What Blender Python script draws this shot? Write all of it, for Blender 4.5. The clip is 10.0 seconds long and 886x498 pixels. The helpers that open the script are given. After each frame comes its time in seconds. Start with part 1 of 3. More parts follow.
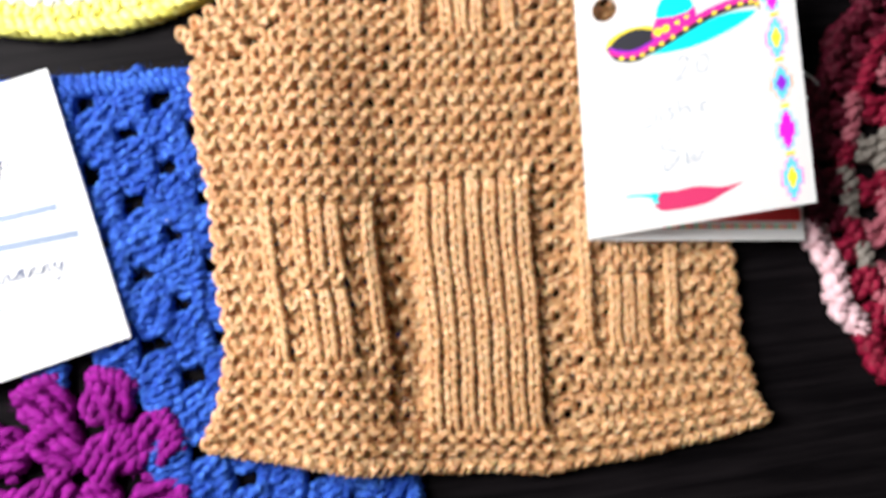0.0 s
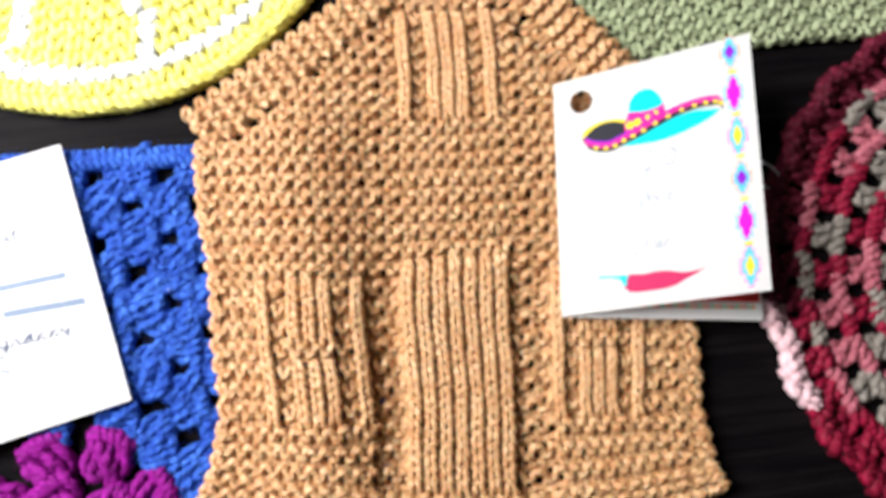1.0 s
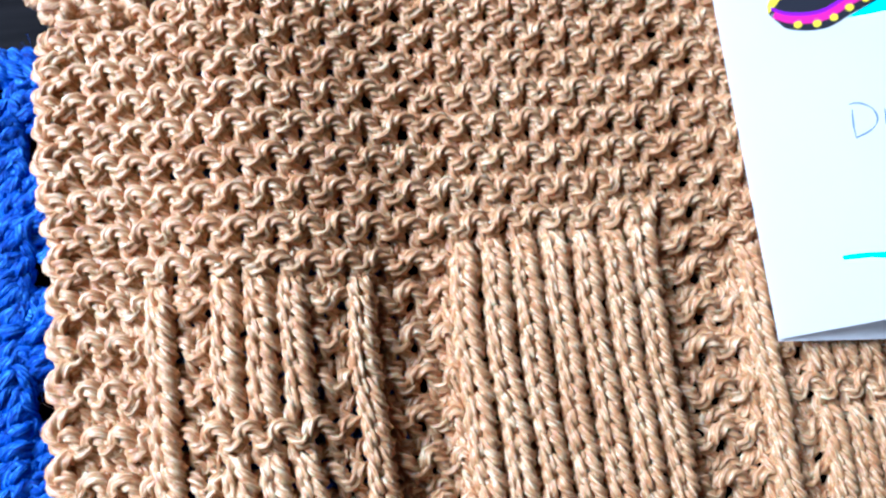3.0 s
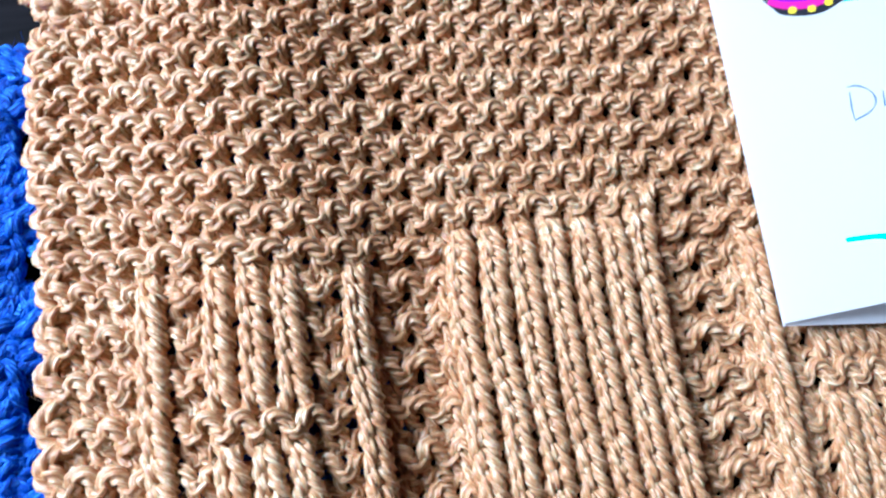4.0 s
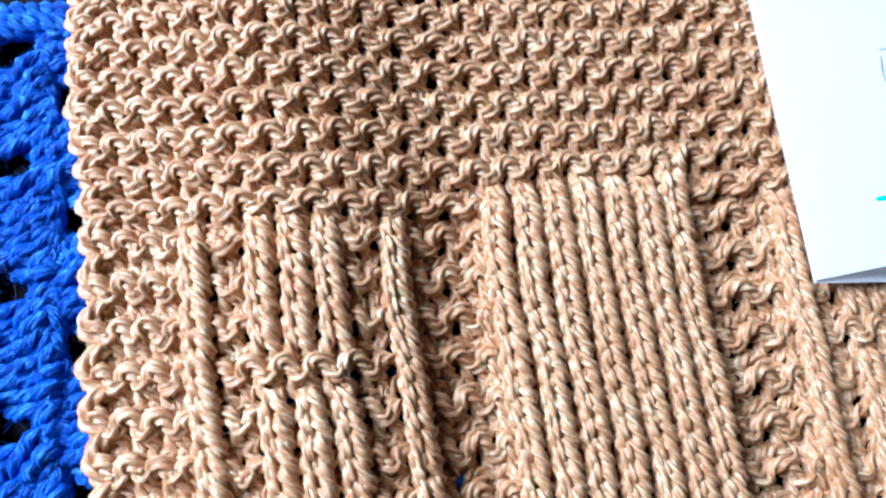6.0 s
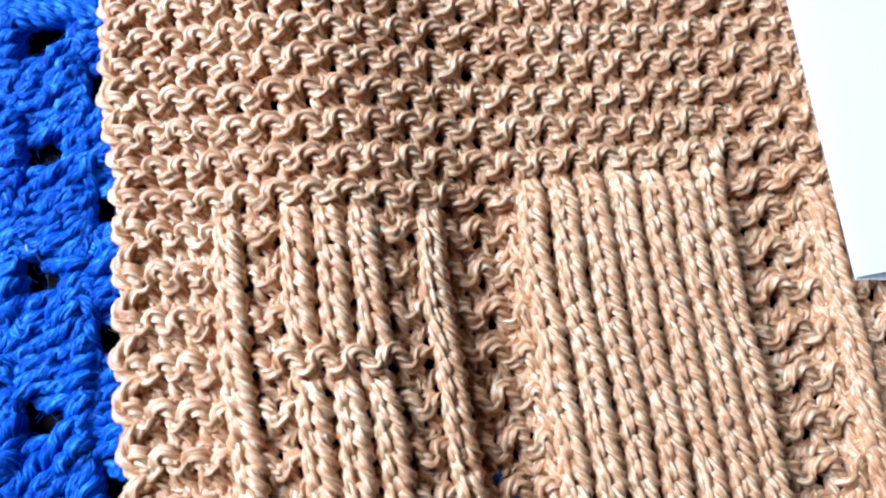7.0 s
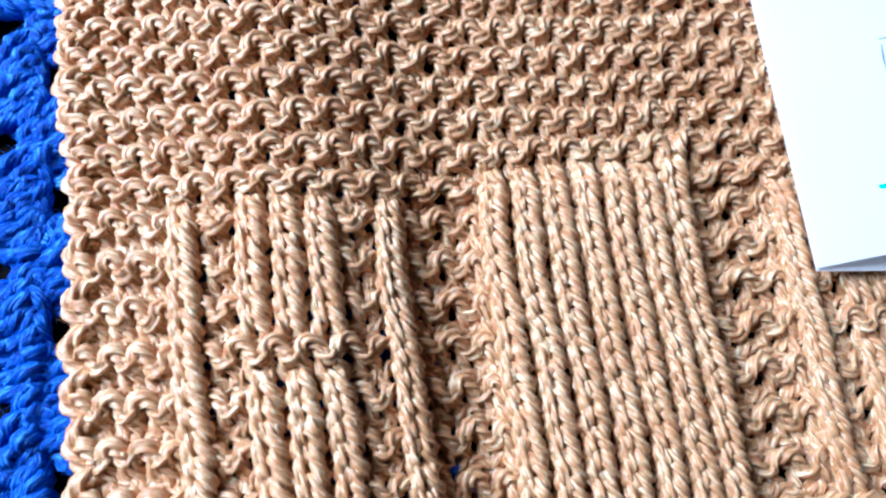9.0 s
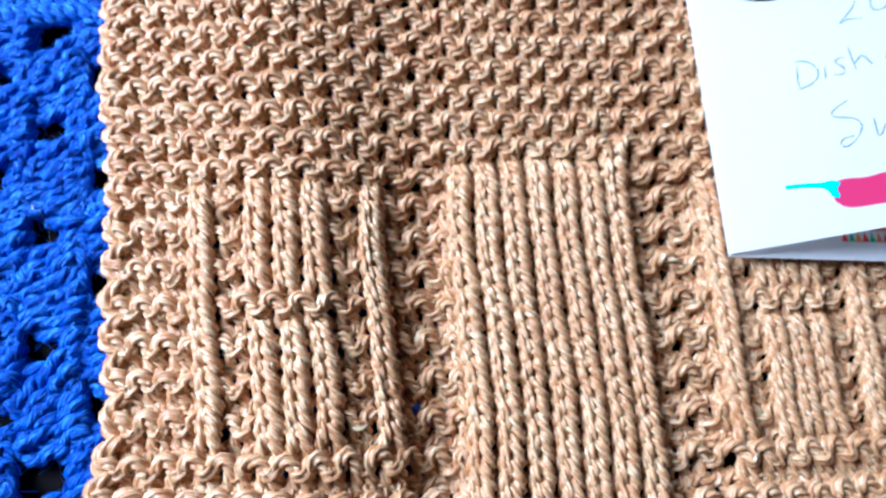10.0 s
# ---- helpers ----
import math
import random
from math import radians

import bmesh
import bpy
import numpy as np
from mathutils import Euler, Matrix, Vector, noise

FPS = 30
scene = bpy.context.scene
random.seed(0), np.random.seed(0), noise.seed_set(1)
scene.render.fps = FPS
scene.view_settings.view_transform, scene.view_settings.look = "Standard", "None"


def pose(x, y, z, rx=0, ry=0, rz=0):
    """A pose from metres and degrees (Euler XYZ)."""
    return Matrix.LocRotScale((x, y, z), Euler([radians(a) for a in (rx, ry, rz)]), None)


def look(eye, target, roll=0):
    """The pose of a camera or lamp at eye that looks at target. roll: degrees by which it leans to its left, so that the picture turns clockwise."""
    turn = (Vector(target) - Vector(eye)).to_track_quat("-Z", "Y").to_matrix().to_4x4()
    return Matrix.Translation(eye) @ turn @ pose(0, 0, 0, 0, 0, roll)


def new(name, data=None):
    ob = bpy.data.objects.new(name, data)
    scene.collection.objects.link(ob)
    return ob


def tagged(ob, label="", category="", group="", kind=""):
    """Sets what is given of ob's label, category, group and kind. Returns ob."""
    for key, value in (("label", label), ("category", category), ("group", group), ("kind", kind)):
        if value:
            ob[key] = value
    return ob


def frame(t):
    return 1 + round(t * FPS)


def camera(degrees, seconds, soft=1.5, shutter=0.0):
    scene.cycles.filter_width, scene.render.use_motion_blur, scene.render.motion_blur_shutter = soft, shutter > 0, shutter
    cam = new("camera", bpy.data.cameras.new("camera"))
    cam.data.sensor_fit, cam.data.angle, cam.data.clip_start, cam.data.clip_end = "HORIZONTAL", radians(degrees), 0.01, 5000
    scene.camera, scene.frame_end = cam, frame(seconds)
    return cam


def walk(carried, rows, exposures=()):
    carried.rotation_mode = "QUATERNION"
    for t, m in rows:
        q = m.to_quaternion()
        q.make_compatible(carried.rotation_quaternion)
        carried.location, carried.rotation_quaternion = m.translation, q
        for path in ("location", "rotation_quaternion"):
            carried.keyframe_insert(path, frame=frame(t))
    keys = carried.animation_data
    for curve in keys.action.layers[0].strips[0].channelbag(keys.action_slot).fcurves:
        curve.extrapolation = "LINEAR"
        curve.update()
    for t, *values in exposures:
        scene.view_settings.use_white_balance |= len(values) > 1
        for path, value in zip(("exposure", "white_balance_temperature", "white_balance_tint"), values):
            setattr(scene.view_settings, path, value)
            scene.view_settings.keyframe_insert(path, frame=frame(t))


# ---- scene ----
cam = camera(68.0, 10.0, soft=2.3, shutter=0.3)
cam.data.dof.use_dof, cam.data.dof.focus_distance, cam.data.dof.aperture_fstop = True, 0.122, 17.0
LAMP_WATTS = 14.5
PATH = [
    (0, (-0.00434, -0.04320, 0.24981), (0.00436, -0.02551, 0.05078), 18.45),
    (0.5, (0.00435, -0.02329, 0.26164), (0.01629, -0.00847, 0.06255), 31.34),
    (1, (0.00155, -0.02145, 0.26991), (0.01263, -0.00026, 0.07134), 21.17),
    (1.5, (-0.00384, -0.02157, 0.26334), (0.00547, 0.00484, 0.06531), 14.08),
    (2, (-0.00415, -0.01345, 0.22021), (0.00209, 0.01710, 0.02265), 6.00),
    (2.2, (-0.00931, -0.01262, 0.19004), (0.00239, 0.02005, -0.00692), 13.25),
    (2.5, (-0.01017, -0.01776, 0.15264), (0.00406, 0.02323, -0.04259), 10.97),
    (2.7, (-0.01306, -0.02506, 0.14095), (0.00421, 0.02206, -0.05265), 11.53),
    (3.8, (-0.01785, -0.03370, 0.13031), (0.00652, 0.01862, -0.06118), 15.62),
    (4, (-0.01555, -0.03597, 0.13072), (0.00570, 0.02010, -0.06008), 11.20),
    (4.5, (-0.01850, -0.04183, 0.12836), (0.00214, 0.01187, -0.06319), 11.74),
    (5, (-0.02134, -0.04093, 0.12941), (-0.00097, 0.01202, -0.06237), 12.00),
    (5.5, (-0.02131, -0.04298, 0.13005), (-0.00036, 0.01137, -0.06128), 11.96),
    (7, (-0.03037, -0.04347, 0.12693), (-0.00970, 0.01270, -0.06391), 11.75),
    (7.5, (-0.02880, -0.04499, 0.12654), (-0.00698, 0.01228, -0.06384), 12.43),
    (8, (-0.02546, -0.04517, 0.12751), (-0.00228, 0.01312, -0.06240), 13.15),
    (8.5, (-0.02405, -0.04384, 0.12767), (-0.00005, 0.01566, -0.06176), 13.32),
    (9, (-0.02475, -0.04783, 0.12493), (-0.00111, 0.01134, -0.06465), 13.25),
    (9.5, (-0.02262, -0.05395, 0.13110), (-0.00034, -0.00030, -0.06028), 14.60),
    (10, (-0.01963, -0.06008, 0.14805), (0.00090, -0.00137, -0.04203), 12.63),
]
EXPOSURES = [(0.0, 0.02, 6400, 10), (2.15, 0.02, 6400, 10), (2.5, -0.15, 4950, 7.5), (3.2, -0.06, 4650, 7), (10.0, -0.03, 4600, 7)]
walk(cam, [(t, look(eye, target, roll)) for t, eye, target, roll in PATH], EXPOSURES)

MM = 0.001


# ---- world, window light ----
world = bpy.data.worlds.new("daylight")
scene.world = world
world.use_nodes = True
sky = world.node_tree.nodes.new("ShaderNodeTexSky")
sky.sky_type, sky.sun_disc = "NISHITA", False
sky.sun_elevation, sky.sun_rotation = radians(40), radians(-70)
world.node_tree.links.new(sky.outputs["Color"], world.node_tree.nodes["Background"].inputs["Color"])
world.node_tree.nodes["Background"].inputs["Strength"].default_value = 0.12

lamp = bpy.data.lights.new("window_daylight", "AREA")
lamp.shape, lamp.size, lamp.size_y = "RECTANGLE", 0.42, 0.42
lamp.energy, lamp.color = LAMP_WATTS, (1.0, 0.985, 0.96)
window_daylight = new("window_daylight", lamp)
window_daylight.matrix_world = look((-0.49, 0.27, 0.45), (0.0, 0.04, 0.0))


# ---- materials ----
def shader(name, base, rough=0.7, specular=0.4):
    mat = bpy.data.materials.new(name)
    mat.use_nodes = True
    nt = mat.node_tree
    b = nt.nodes["Principled BSDF"]
    b.inputs["Base Color"].default_value = (*base, 1)
    b.inputs["Roughness"].default_value = rough
    b.inputs["Specular IOR Level"].default_value = specular
    return mat, nt, b


def node(nt, kind, **values):
    n = nt.nodes.new(kind)
    for key, value in values.items():
        n.inputs[key].default_value = value
    return n


def yarn_material(name, dark, mid, pale, rough=0.6, fuzz=0.3, specular=0.4, fibre=1.0, glow=0.0):
    """Spun yarn: fibres run along each ply, the dye is uneven along the strand; the streaks also paint glints and
    shade.
    """
    mat, nt, b = shader(name, mid, rough, specular)
    uv = nt.nodes.new("ShaderNodeUVMap")
    scale = node(nt, "ShaderNodeMapping", Scale=(9.0, 0.2, 1.0))
    nt.links.new(uv.outputs["UV"], scale.inputs["Vector"])
    fine = node(nt, "ShaderNodeTexNoise", Scale=2.2, Detail=3.0, Roughness=0.65)
    nt.links.new(scale.outputs["Vector"], fine.inputs["Vector"])
    place = nt.nodes.new("ShaderNodeTexCoord")
    broad = node(nt, "ShaderNodeTexNoise", Scale=90.0, Detail=2.0, Roughness=0.6)
    nt.links.new(place.outputs["Object"], broad.inputs["Vector"])
    mixed = nt.nodes.new("ShaderNodeMath")
    mixed.operation = "MULTIPLY_ADD"
    mixed.inputs[1].default_value = 0.86
    nt.links.new(fine.outputs["Fac"], mixed.inputs[0])
    half = nt.nodes.new("ShaderNodeMath")
    half.operation = "MULTIPLY"
    half.inputs[1].default_value = 0.14
    nt.links.new(broad.outputs["Fac"], half.inputs[0])
    nt.links.new(half.outputs[0], mixed.inputs[2])
    ramp = nt.nodes.new("ShaderNodeValToRGB")
    ramp.color_ramp.elements[0].position, ramp.color_ramp.elements[1].position = 0.35, 0.65
    ramp.color_ramp.elements[0].color, ramp.color_ramp.elements[1].color = (*dark, 1), (*pale, 1)
    ramp.color_ramp.elements.new(0.5).color = (*mid, 1)
    nt.links.new(mixed.outputs[0], ramp.inputs["Fac"])
    nt.links.new(ramp.outputs["Color"], b.inputs["Base Color"])
    bump = node(nt, "ShaderNodeBump", Strength=0.55 * fibre, Distance=0.00025)
    nt.links.new(fine.outputs["Fac"], bump.inputs["Height"])
    nt.links.new(bump.outputs["Normal"], b.inputs["Normal"])
    b.inputs["Sheen Weight"].default_value = fuzz
    b.inputs["Sheen Roughness"].default_value = 0.5
    b.inputs["Sheen Tint"].default_value = (*pale, 1)
    b.inputs["Subsurface Weight"].default_value = glow
    b.inputs["Subsurface Radius"].default_value = (1.0, 0.35, 0.15)
    b.inputs["Subsurface Scale"].default_value = 0.0012
    return mat


def card_material(name, base, thinness=0.3):
    mat, nt, b = shader(name, base, 0.55, 0.35)
    # thin card lets some light through
    through_light = node(nt, "ShaderNodeBsdfTranslucent", Color=(0.97, 0.955, 0.95, 1))
    both = node(nt, "ShaderNodeMixShader", Fac=thinness)
    nt.links.new(b.outputs["BSDF"], both.inputs[1])
    nt.links.new(through_light.outputs["BSDF"], both.inputs[2])
    nt.links.new(both.outputs["Shader"], nt.nodes["Material Output"].inputs["Surface"])
    place = nt.nodes.new("ShaderNodeTexCoord")
    grain = node(nt, "ShaderNodeTexNoise", Scale=900.0, Detail=3.0)
    nt.links.new(place.outputs["Object"], grain.inputs["Vector"])
    bump = node(nt, "ShaderNodeBump", Strength=0.15, Distance=0.0001)
    nt.links.new(grain.outputs["Fac"], bump.inputs["Height"])
    nt.links.new(bump.outputs["Normal"], b.inputs["Normal"])
    cloud = node(nt, "ShaderNodeTexNoise", Scale=40.0, Detail=2.0)
    nt.links.new(place.outputs["Object"], cloud.inputs["Vector"])
    ramp = nt.nodes.new("ShaderNodeValToRGB")
    ramp.color_ramp.elements[0].color = (*(c * 0.95 for c in base), 1)
    ramp.color_ramp.elements[1].color = (*base, 1)
    nt.links.new(cloud.outputs["Fac"], ramp.inputs["Fac"])
    nt.links.new(ramp.outputs["Color"], b.inputs["Base Color"])
    return mat


def wood_material(name, dark, pale):
    """Dark-stained veneer with long grain along x and dull varnish."""
    mat, nt, b = shader(name, dark, 0.4, 0.015)
    place = nt.nodes.new("ShaderNodeTexCoord")
    scale = node(nt, "ShaderNodeMapping", Scale=(14.0, 260.0, 60.0))
    scale.inputs["Rotation"].default_value = (0, 0, radians(-6))
    nt.links.new(place.outputs["Object"], scale.inputs["Vector"])
    grain = node(nt, "ShaderNodeTexNoise", Scale=1.0, Detail=5.0, Roughness=0.65, Distortion=0.4)
    nt.links.new(scale.outputs["Vector"], grain.inputs["Vector"])
    ramp = nt.nodes.new("ShaderNodeValToRGB")
    ramp.color_ramp.elements[0].position, ramp.color_ramp.elements[1].position = 0.4, 0.75
    ramp.color_ramp.elements[0].color, ramp.color_ramp.elements[1].color = (*dark, 1), (*pale, 1)
    nt.links.new(grain.outputs["Fac"], ramp.inputs["Fac"])
    nt.links.new(ramp.outputs["Color"], b.inputs["Base Color"])
    rub = node(nt, "ShaderNodeTexNoise", Scale=30.0, Detail=4.0)
    nt.links.new(place.outputs["Object"], rub.inputs["Vector"])
    span = nt.nodes.new("ShaderNodeMapRange")
    span.inputs["To Min"].default_value, span.inputs["To Max"].default_value = 0.32, 0.5
    nt.links.new(rub.outputs["Fac"], span.inputs["Value"])
    nt.links.new(span.outputs["Result"], b.inputs["Roughness"])
    bump = node(nt, "ShaderNodeBump", Strength=0.25, Distance=0.0003)
    nt.links.new(grain.outputs["Fac"], bump.inputs["Height"])
    nt.links.new(bump.outputs["Normal"], b.inputs["Normal"])
    return mat


def plaster_material(name, base):
    mat, nt, b = shader(name, base, 0.9, 0.2)
    place = nt.nodes.new("ShaderNodeTexCoord")
    grain = node(nt, "ShaderNodeTexNoise", Scale=120.0, Detail=4.0)
    nt.links.new(place.outputs["Object"], grain.inputs["Vector"])
    bump = node(nt, "ShaderNodeBump", Strength=0.2, Distance=0.001)
    nt.links.new(grain.outputs["Fac"], bump.inputs["Height"])
    nt.links.new(bump.outputs["Normal"], b.inputs["Normal"])
    return mat


def ink(name, base, rough=0.45):
    return shader(name, base, rough, 0.4)[0]


# pale streaks also paint fibre highlights, dark ones the reddish shade in the gaps
GOLD = yarn_material("golden_cotton", (0.36, 0.130, 0.040), (0.58, 0.294, 0.115), (0.94, 0.73, 0.46), 0.46, 0.2, 0.5, 2.6, 0.22)
gloss = GOLD.node_tree.nodes["Principled BSDF"]
gloss.inputs["Coat Weight"].default_value, gloss.inputs["Coat Roughness"].default_value = 0.28, 0.26
# the near-black blue also paints shade between the strands
BLUE = yarn_material("royal_blue_acrylic", (0.002, 0.008, 0.11), (0.010, 0.060, 0.45), (0.13, 0.36, 0.97), 0.7, 0.25, 0.2, 3.0)
PURPLE = yarn_material("purple_acrylic", (0.07, 0.0, 0.06), (0.20, 0.001, 0.175), (0.34, 0.006, 0.31), 0.75, 0.05, 0.2)
YELLOW = yarn_material("lemon_cotton", (0.72, 0.62, 0.06), (0.84, 0.77, 0.15), (0.90, 0.86, 0.34), 0.6, 0.3)
WHITE = yarn_material("white_cotton", (0.68, 0.69, 0.70), (0.80, 0.81, 0.82), (0.86, 0.87, 0.88), 0.6, 0.3)
GREEN = yarn_material("sage_cotton", (0.20, 0.23, 0.12), (0.35, 0.40, 0.235), (0.50, 0.55, 0.36), 0.7, 0.3, 0.25)
CRIMSON = yarn_material("crimson_yarn", (0.07, 0.001, 0.008), (0.20, 0.002, 0.022), (0.38, 0.007, 0.05), 0.65, 0.06, 0.25)
MAROON = yarn_material("maroon_yarn", (0.035, 0.001, 0.005), (0.085, 0.002, 0.013), (0.16, 0.006, 0.03), 0.7, 0.06, 0.25)
ROSE = yarn_material("rose_yarn", (0.20, 0.028, 0.05), (0.36, 0.08, 0.115), (0.54, 0.19, 0.22), 0.6, 0.3)
TAUPE = yarn_material("taupe_yarn", (0.10, 0.085, 0.07), (0.20, 0.175, 0.15), (0.34, 0.30, 0.27), 0.65, 0.3)
BLUSH = yarn_material("blush_yarn", (0.60, 0.32, 0.36), (0.75, 0.48, 0.52), (0.84, 0.64, 0.66), 0.6, 0.3)
CARD = card_material("white_card", (0.88, 0.87, 0.86))
CARD_UNDER = card_material("white_card_underside", (0.88, 0.87, 0.86), 0.92)
WOOD = wood_material("black_brown_veneer", (0.0035, 0.003, 0.0035), (0.012, 0.010, 0.011))
PLASTER = plaster_material("pale_plaster", (0.36, 0.355, 0.34))
FLOORING = plaster_material("grey_floor", (0.28, 0.25, 0.22))
TEAL_INK = ink("turquoise_print", (0.0, 0.62, 0.66))
MAGENTA_INK = ink("magenta_print", (0.72, 0.015, 0.30))
HOT_PINK = ink("bright_pink_print", (0.80, 0.01, 0.55))
DARK_INK = ink("charcoal_print", (0.02, 0.02, 0.028))
PURPLE_INK = ink("violet_print", (0.26, 0.01, 0.55))
YELLOW_INK = ink("yellow_print", (0.85, 0.66, 0.03))
SKY_INK = ink("sky_blue_print", (0.10, 0.55, 0.85))
ORANGE_INK = ink("orange_print", (0.75, 0.24, 0.02))
RED_INK = ink("red_print", (0.62, 0.03, 0.03))
CHILI_RED = ink("chili_red_print", (0.56, 0.028, 0.12))
GREEN_INK = ink("green_print", (0.03, 0.45, 0.22))
PEN_BLUE = ink("blue_pen", (0.07, 0.17, 0.30))
PEN_GREY = ink("grey_blue_pen", (0.025, 0.045, 0.12))
PEN_PALE = ink("pale_grey_blue_pen", (0.14, 0.19, 0.29))
LINT = ink("grey_violet_fibre", (0.13, 0.14, 0.24), 0.7)
THREAD = ink("white_thread", (0.7, 0.7, 0.7), 0.6)


# ---- mesh helpers ----
def part(name, bm, material, parent=None, label=""):
    """One mesh object from a bmesh, under a thing or a part."""
    mesh = bpy.data.meshes.new(name)
    bm.to_mesh(mesh)
    bm.free()
    mesh.materials.append(material)
    ob = new(name, mesh)
    ob.parent = parent
    return tagged(ob, label)


def thing(name, label, category, group="", at=(0, 0, 0)):
    ob = new(name)
    ob.empty_display_size = 0.02
    ob.location = at
    return tagged(ob, label, category, group)


def box(size, centre, bevel=0.0):
    bm = bmesh.new()
    bmesh.ops.create_cube(bm, size=1.0, matrix=Matrix.Translation(centre) @ Matrix.Diagonal((*size, 1)))
    if bevel:
        bmesh.ops.bevel(bm, geom=bm.edges[:], offset=bevel, segments=2, affect="EDGES")
    return bm


def smooth_line(points, steps):
    """Catmull-Rom through the points, that many steps a span."""
    p = np.asarray(points, float)
    q = np.vstack([2 * p[0] - p[1], p, 2 * p[-1] - p[-2]])
    t = np.linspace(0, 1, steps, endpoint=False)[None, :, None]
    a, b, c, d = (q[i:len(q) - 3 + i][:, None, :] for i in range(4))
    out = 0.5 * (2 * b + (c - a) * t + (2 * a - 5 * b + 4 * c - d) * t**2 + (3 * b - a - 3 * c + d) * t**3)
    return np.vstack([out.reshape(-1, 3), p[-1]])


def carried_frames(p):
    """Normals carried along a line without twisting."""
    tangent = np.gradient(p, axis=0)
    tangent /= np.linalg.norm(tangent, axis=1, keepdims=True) + 1e-12
    rows = tangent.tolist()
    x, y, z = rows[0]
    n = (-z * x, -z * y, 1 - z * z) if abs(z) < 0.9 else (1 - x * x, -x * y, -x * z)
    normals = []
    for x, y, z in rows:
        d = n[0] * x + n[1] * y + n[2] * z
        n = (n[0] - d * x, n[1] - d * y, n[2] - d * z)
        s = (n[0] ** 2 + n[1] ** 2 + n[2] ** 2) ** -0.5
        n = (n[0] * s, n[1] * s, n[2] * s)
        normals.append(n)
    normals = np.array(normals)
    return normals, np.cross(tangent, normals)


def yarn_mesh(name, lines, radius, material, parent, label="", plies=5, sides=15, pitch=8.5, depth=0.29, slots=None, materials=()):
    """Strands of plied yarn along lines (in mm) as one mesh. The ridges of the tubes are the plies, and wind round the strand."""
    verts, faces, uvs, slot = [], [], [], []
    count = 0
    ring = np.arange(sides)
    lobe = 1 - depth * (0.5 + 0.5 * np.cos(2 * np.pi * plies * ring / sides))
    lobe = lobe / lobe.mean()
    for index, line in enumerate(lines):
        p = np.asarray(line)
        n, b = carried_frames(p)
        s = np.concatenate([[0], np.cumsum(np.linalg.norm(np.diff(p, axis=0), axis=1))])
        turn = 2 * np.pi * (ring[None, :] / sides + -s[:, None] / pitch + 0.37 * index)
        size = radius * (1 + 0.07 * np.sin(s * 0.8 + index) * np.sin(s * 0.31 + 2.1 * index))
        size[0] *= 0.6
        size[-1] *= 0.6
        r = size[:, None] * lobe[None, :]
        v = p[:, None, :] + r[..., None] * (np.cos(turn)[..., None] * n[:, None, :] + np.sin(turn)[..., None] * b[:, None, :])
        m = len(p)
        verts.append(v.reshape(-1, 3))
        i, j = np.meshgrid(np.arange(m - 1), ring, indexing="ij")
        k = (j + 1) % sides
        faces.append((count + np.stack([i * sides + j, i * sides + k, (i + 1) * sides + k, (i + 1) * sides + j], -1)).reshape(-1, 4))
        off = 3.7 * index
        uvs.append(np.stack([np.stack([a / sides, s[q] + off], -1) for a, q in ((j, i), (j + 1, i), (j + 1, i + 1), (j, i + 1))], -2).reshape(-1, 2))
        if slots is not None:
            slot.append(np.full((m - 1) * sides, slots[index]))
        count += m * sides
    verts, faces, uvs = np.vstack(verts) * MM, np.vstack(faces), np.vstack(uvs)
    mesh = bpy.data.meshes.new(name)
    mesh.vertices.add(len(verts))
    mesh.vertices.foreach_set("co", verts.astype(np.float32).ravel())
    mesh.loops.add(faces.size)
    mesh.loops.foreach_set("vertex_index", faces.astype(np.int32).ravel())
    mesh.polygons.add(len(faces))
    mesh.polygons.foreach_set("loop_start", np.arange(0, faces.size, 4, dtype=np.int32))
    mesh.update(calc_edges=True)
    mesh.uv_layers.new(name="UVMap").data.foreach_set("uv", uvs.astype(np.float32).ravel())
    mesh.polygons.foreach_set("use_smooth", np.ones(len(faces), bool))
    for mat in materials or (material,):
        mesh.materials.append(mat)
    if slots is not None:
        mesh.polygons.foreach_set("material_index", np.concatenate(slot).astype(np.int32))
    mesh.update()
    ob = new(name, mesh)
    ob.parent = parent
    return tagged(ob, label)


def plate(name, outline, thick, material, parent, lift=0.0, label="", hole=None, surface=None):
    """A flat piece with the given outline (mm) in its parent's plane or on a surface, with an optional round hole (x, y, r)."""
    bm = bmesh.new()
    rim = [bm.verts.new((x, y, lift)) for x, y in outline]
    edges = [bm.edges.new((a, b)) for a, b in zip(rim, rim[1:] + rim[:1])]
    if hole:
        hx, hy, hr = hole
        inner = [bm.verts.new((hx + hr * math.cos(a), hy + hr * math.sin(a), lift)) for a in np.linspace(0, 2 * math.pi, 32, endpoint=False)]
        edges += [bm.edges.new((a, b)) for a, b in zip(inner, inner[1:] + inner[:1])]
    bmesh.ops.triangle_fill(bm, use_beauty=True, use_dissolve=False, edges=edges)
    made = bmesh.ops.extrude_face_region(bm, geom=bm.faces[:])
    bmesh.ops.translate(bm, vec=(0, 0, thick), verts=[e for e in made["geom"] if isinstance(e, bmesh.types.BMVert)])
    for v in bm.verts:
        v.co = (Vector(surface(*v.co)) if surface else v.co) * MM
    bmesh.ops.recalc_face_normals(bm, faces=bm.faces[:])
    return part(name, bm, material, parent, label)


# ---- unseen room, added round the table to hold and bounce the light ----
def wall(name, size, centre):
    return tagged(part(name, box(size, centre), PLASTER), "unseen plain wall added round the table to bounce the light", "wall", kind="structure")


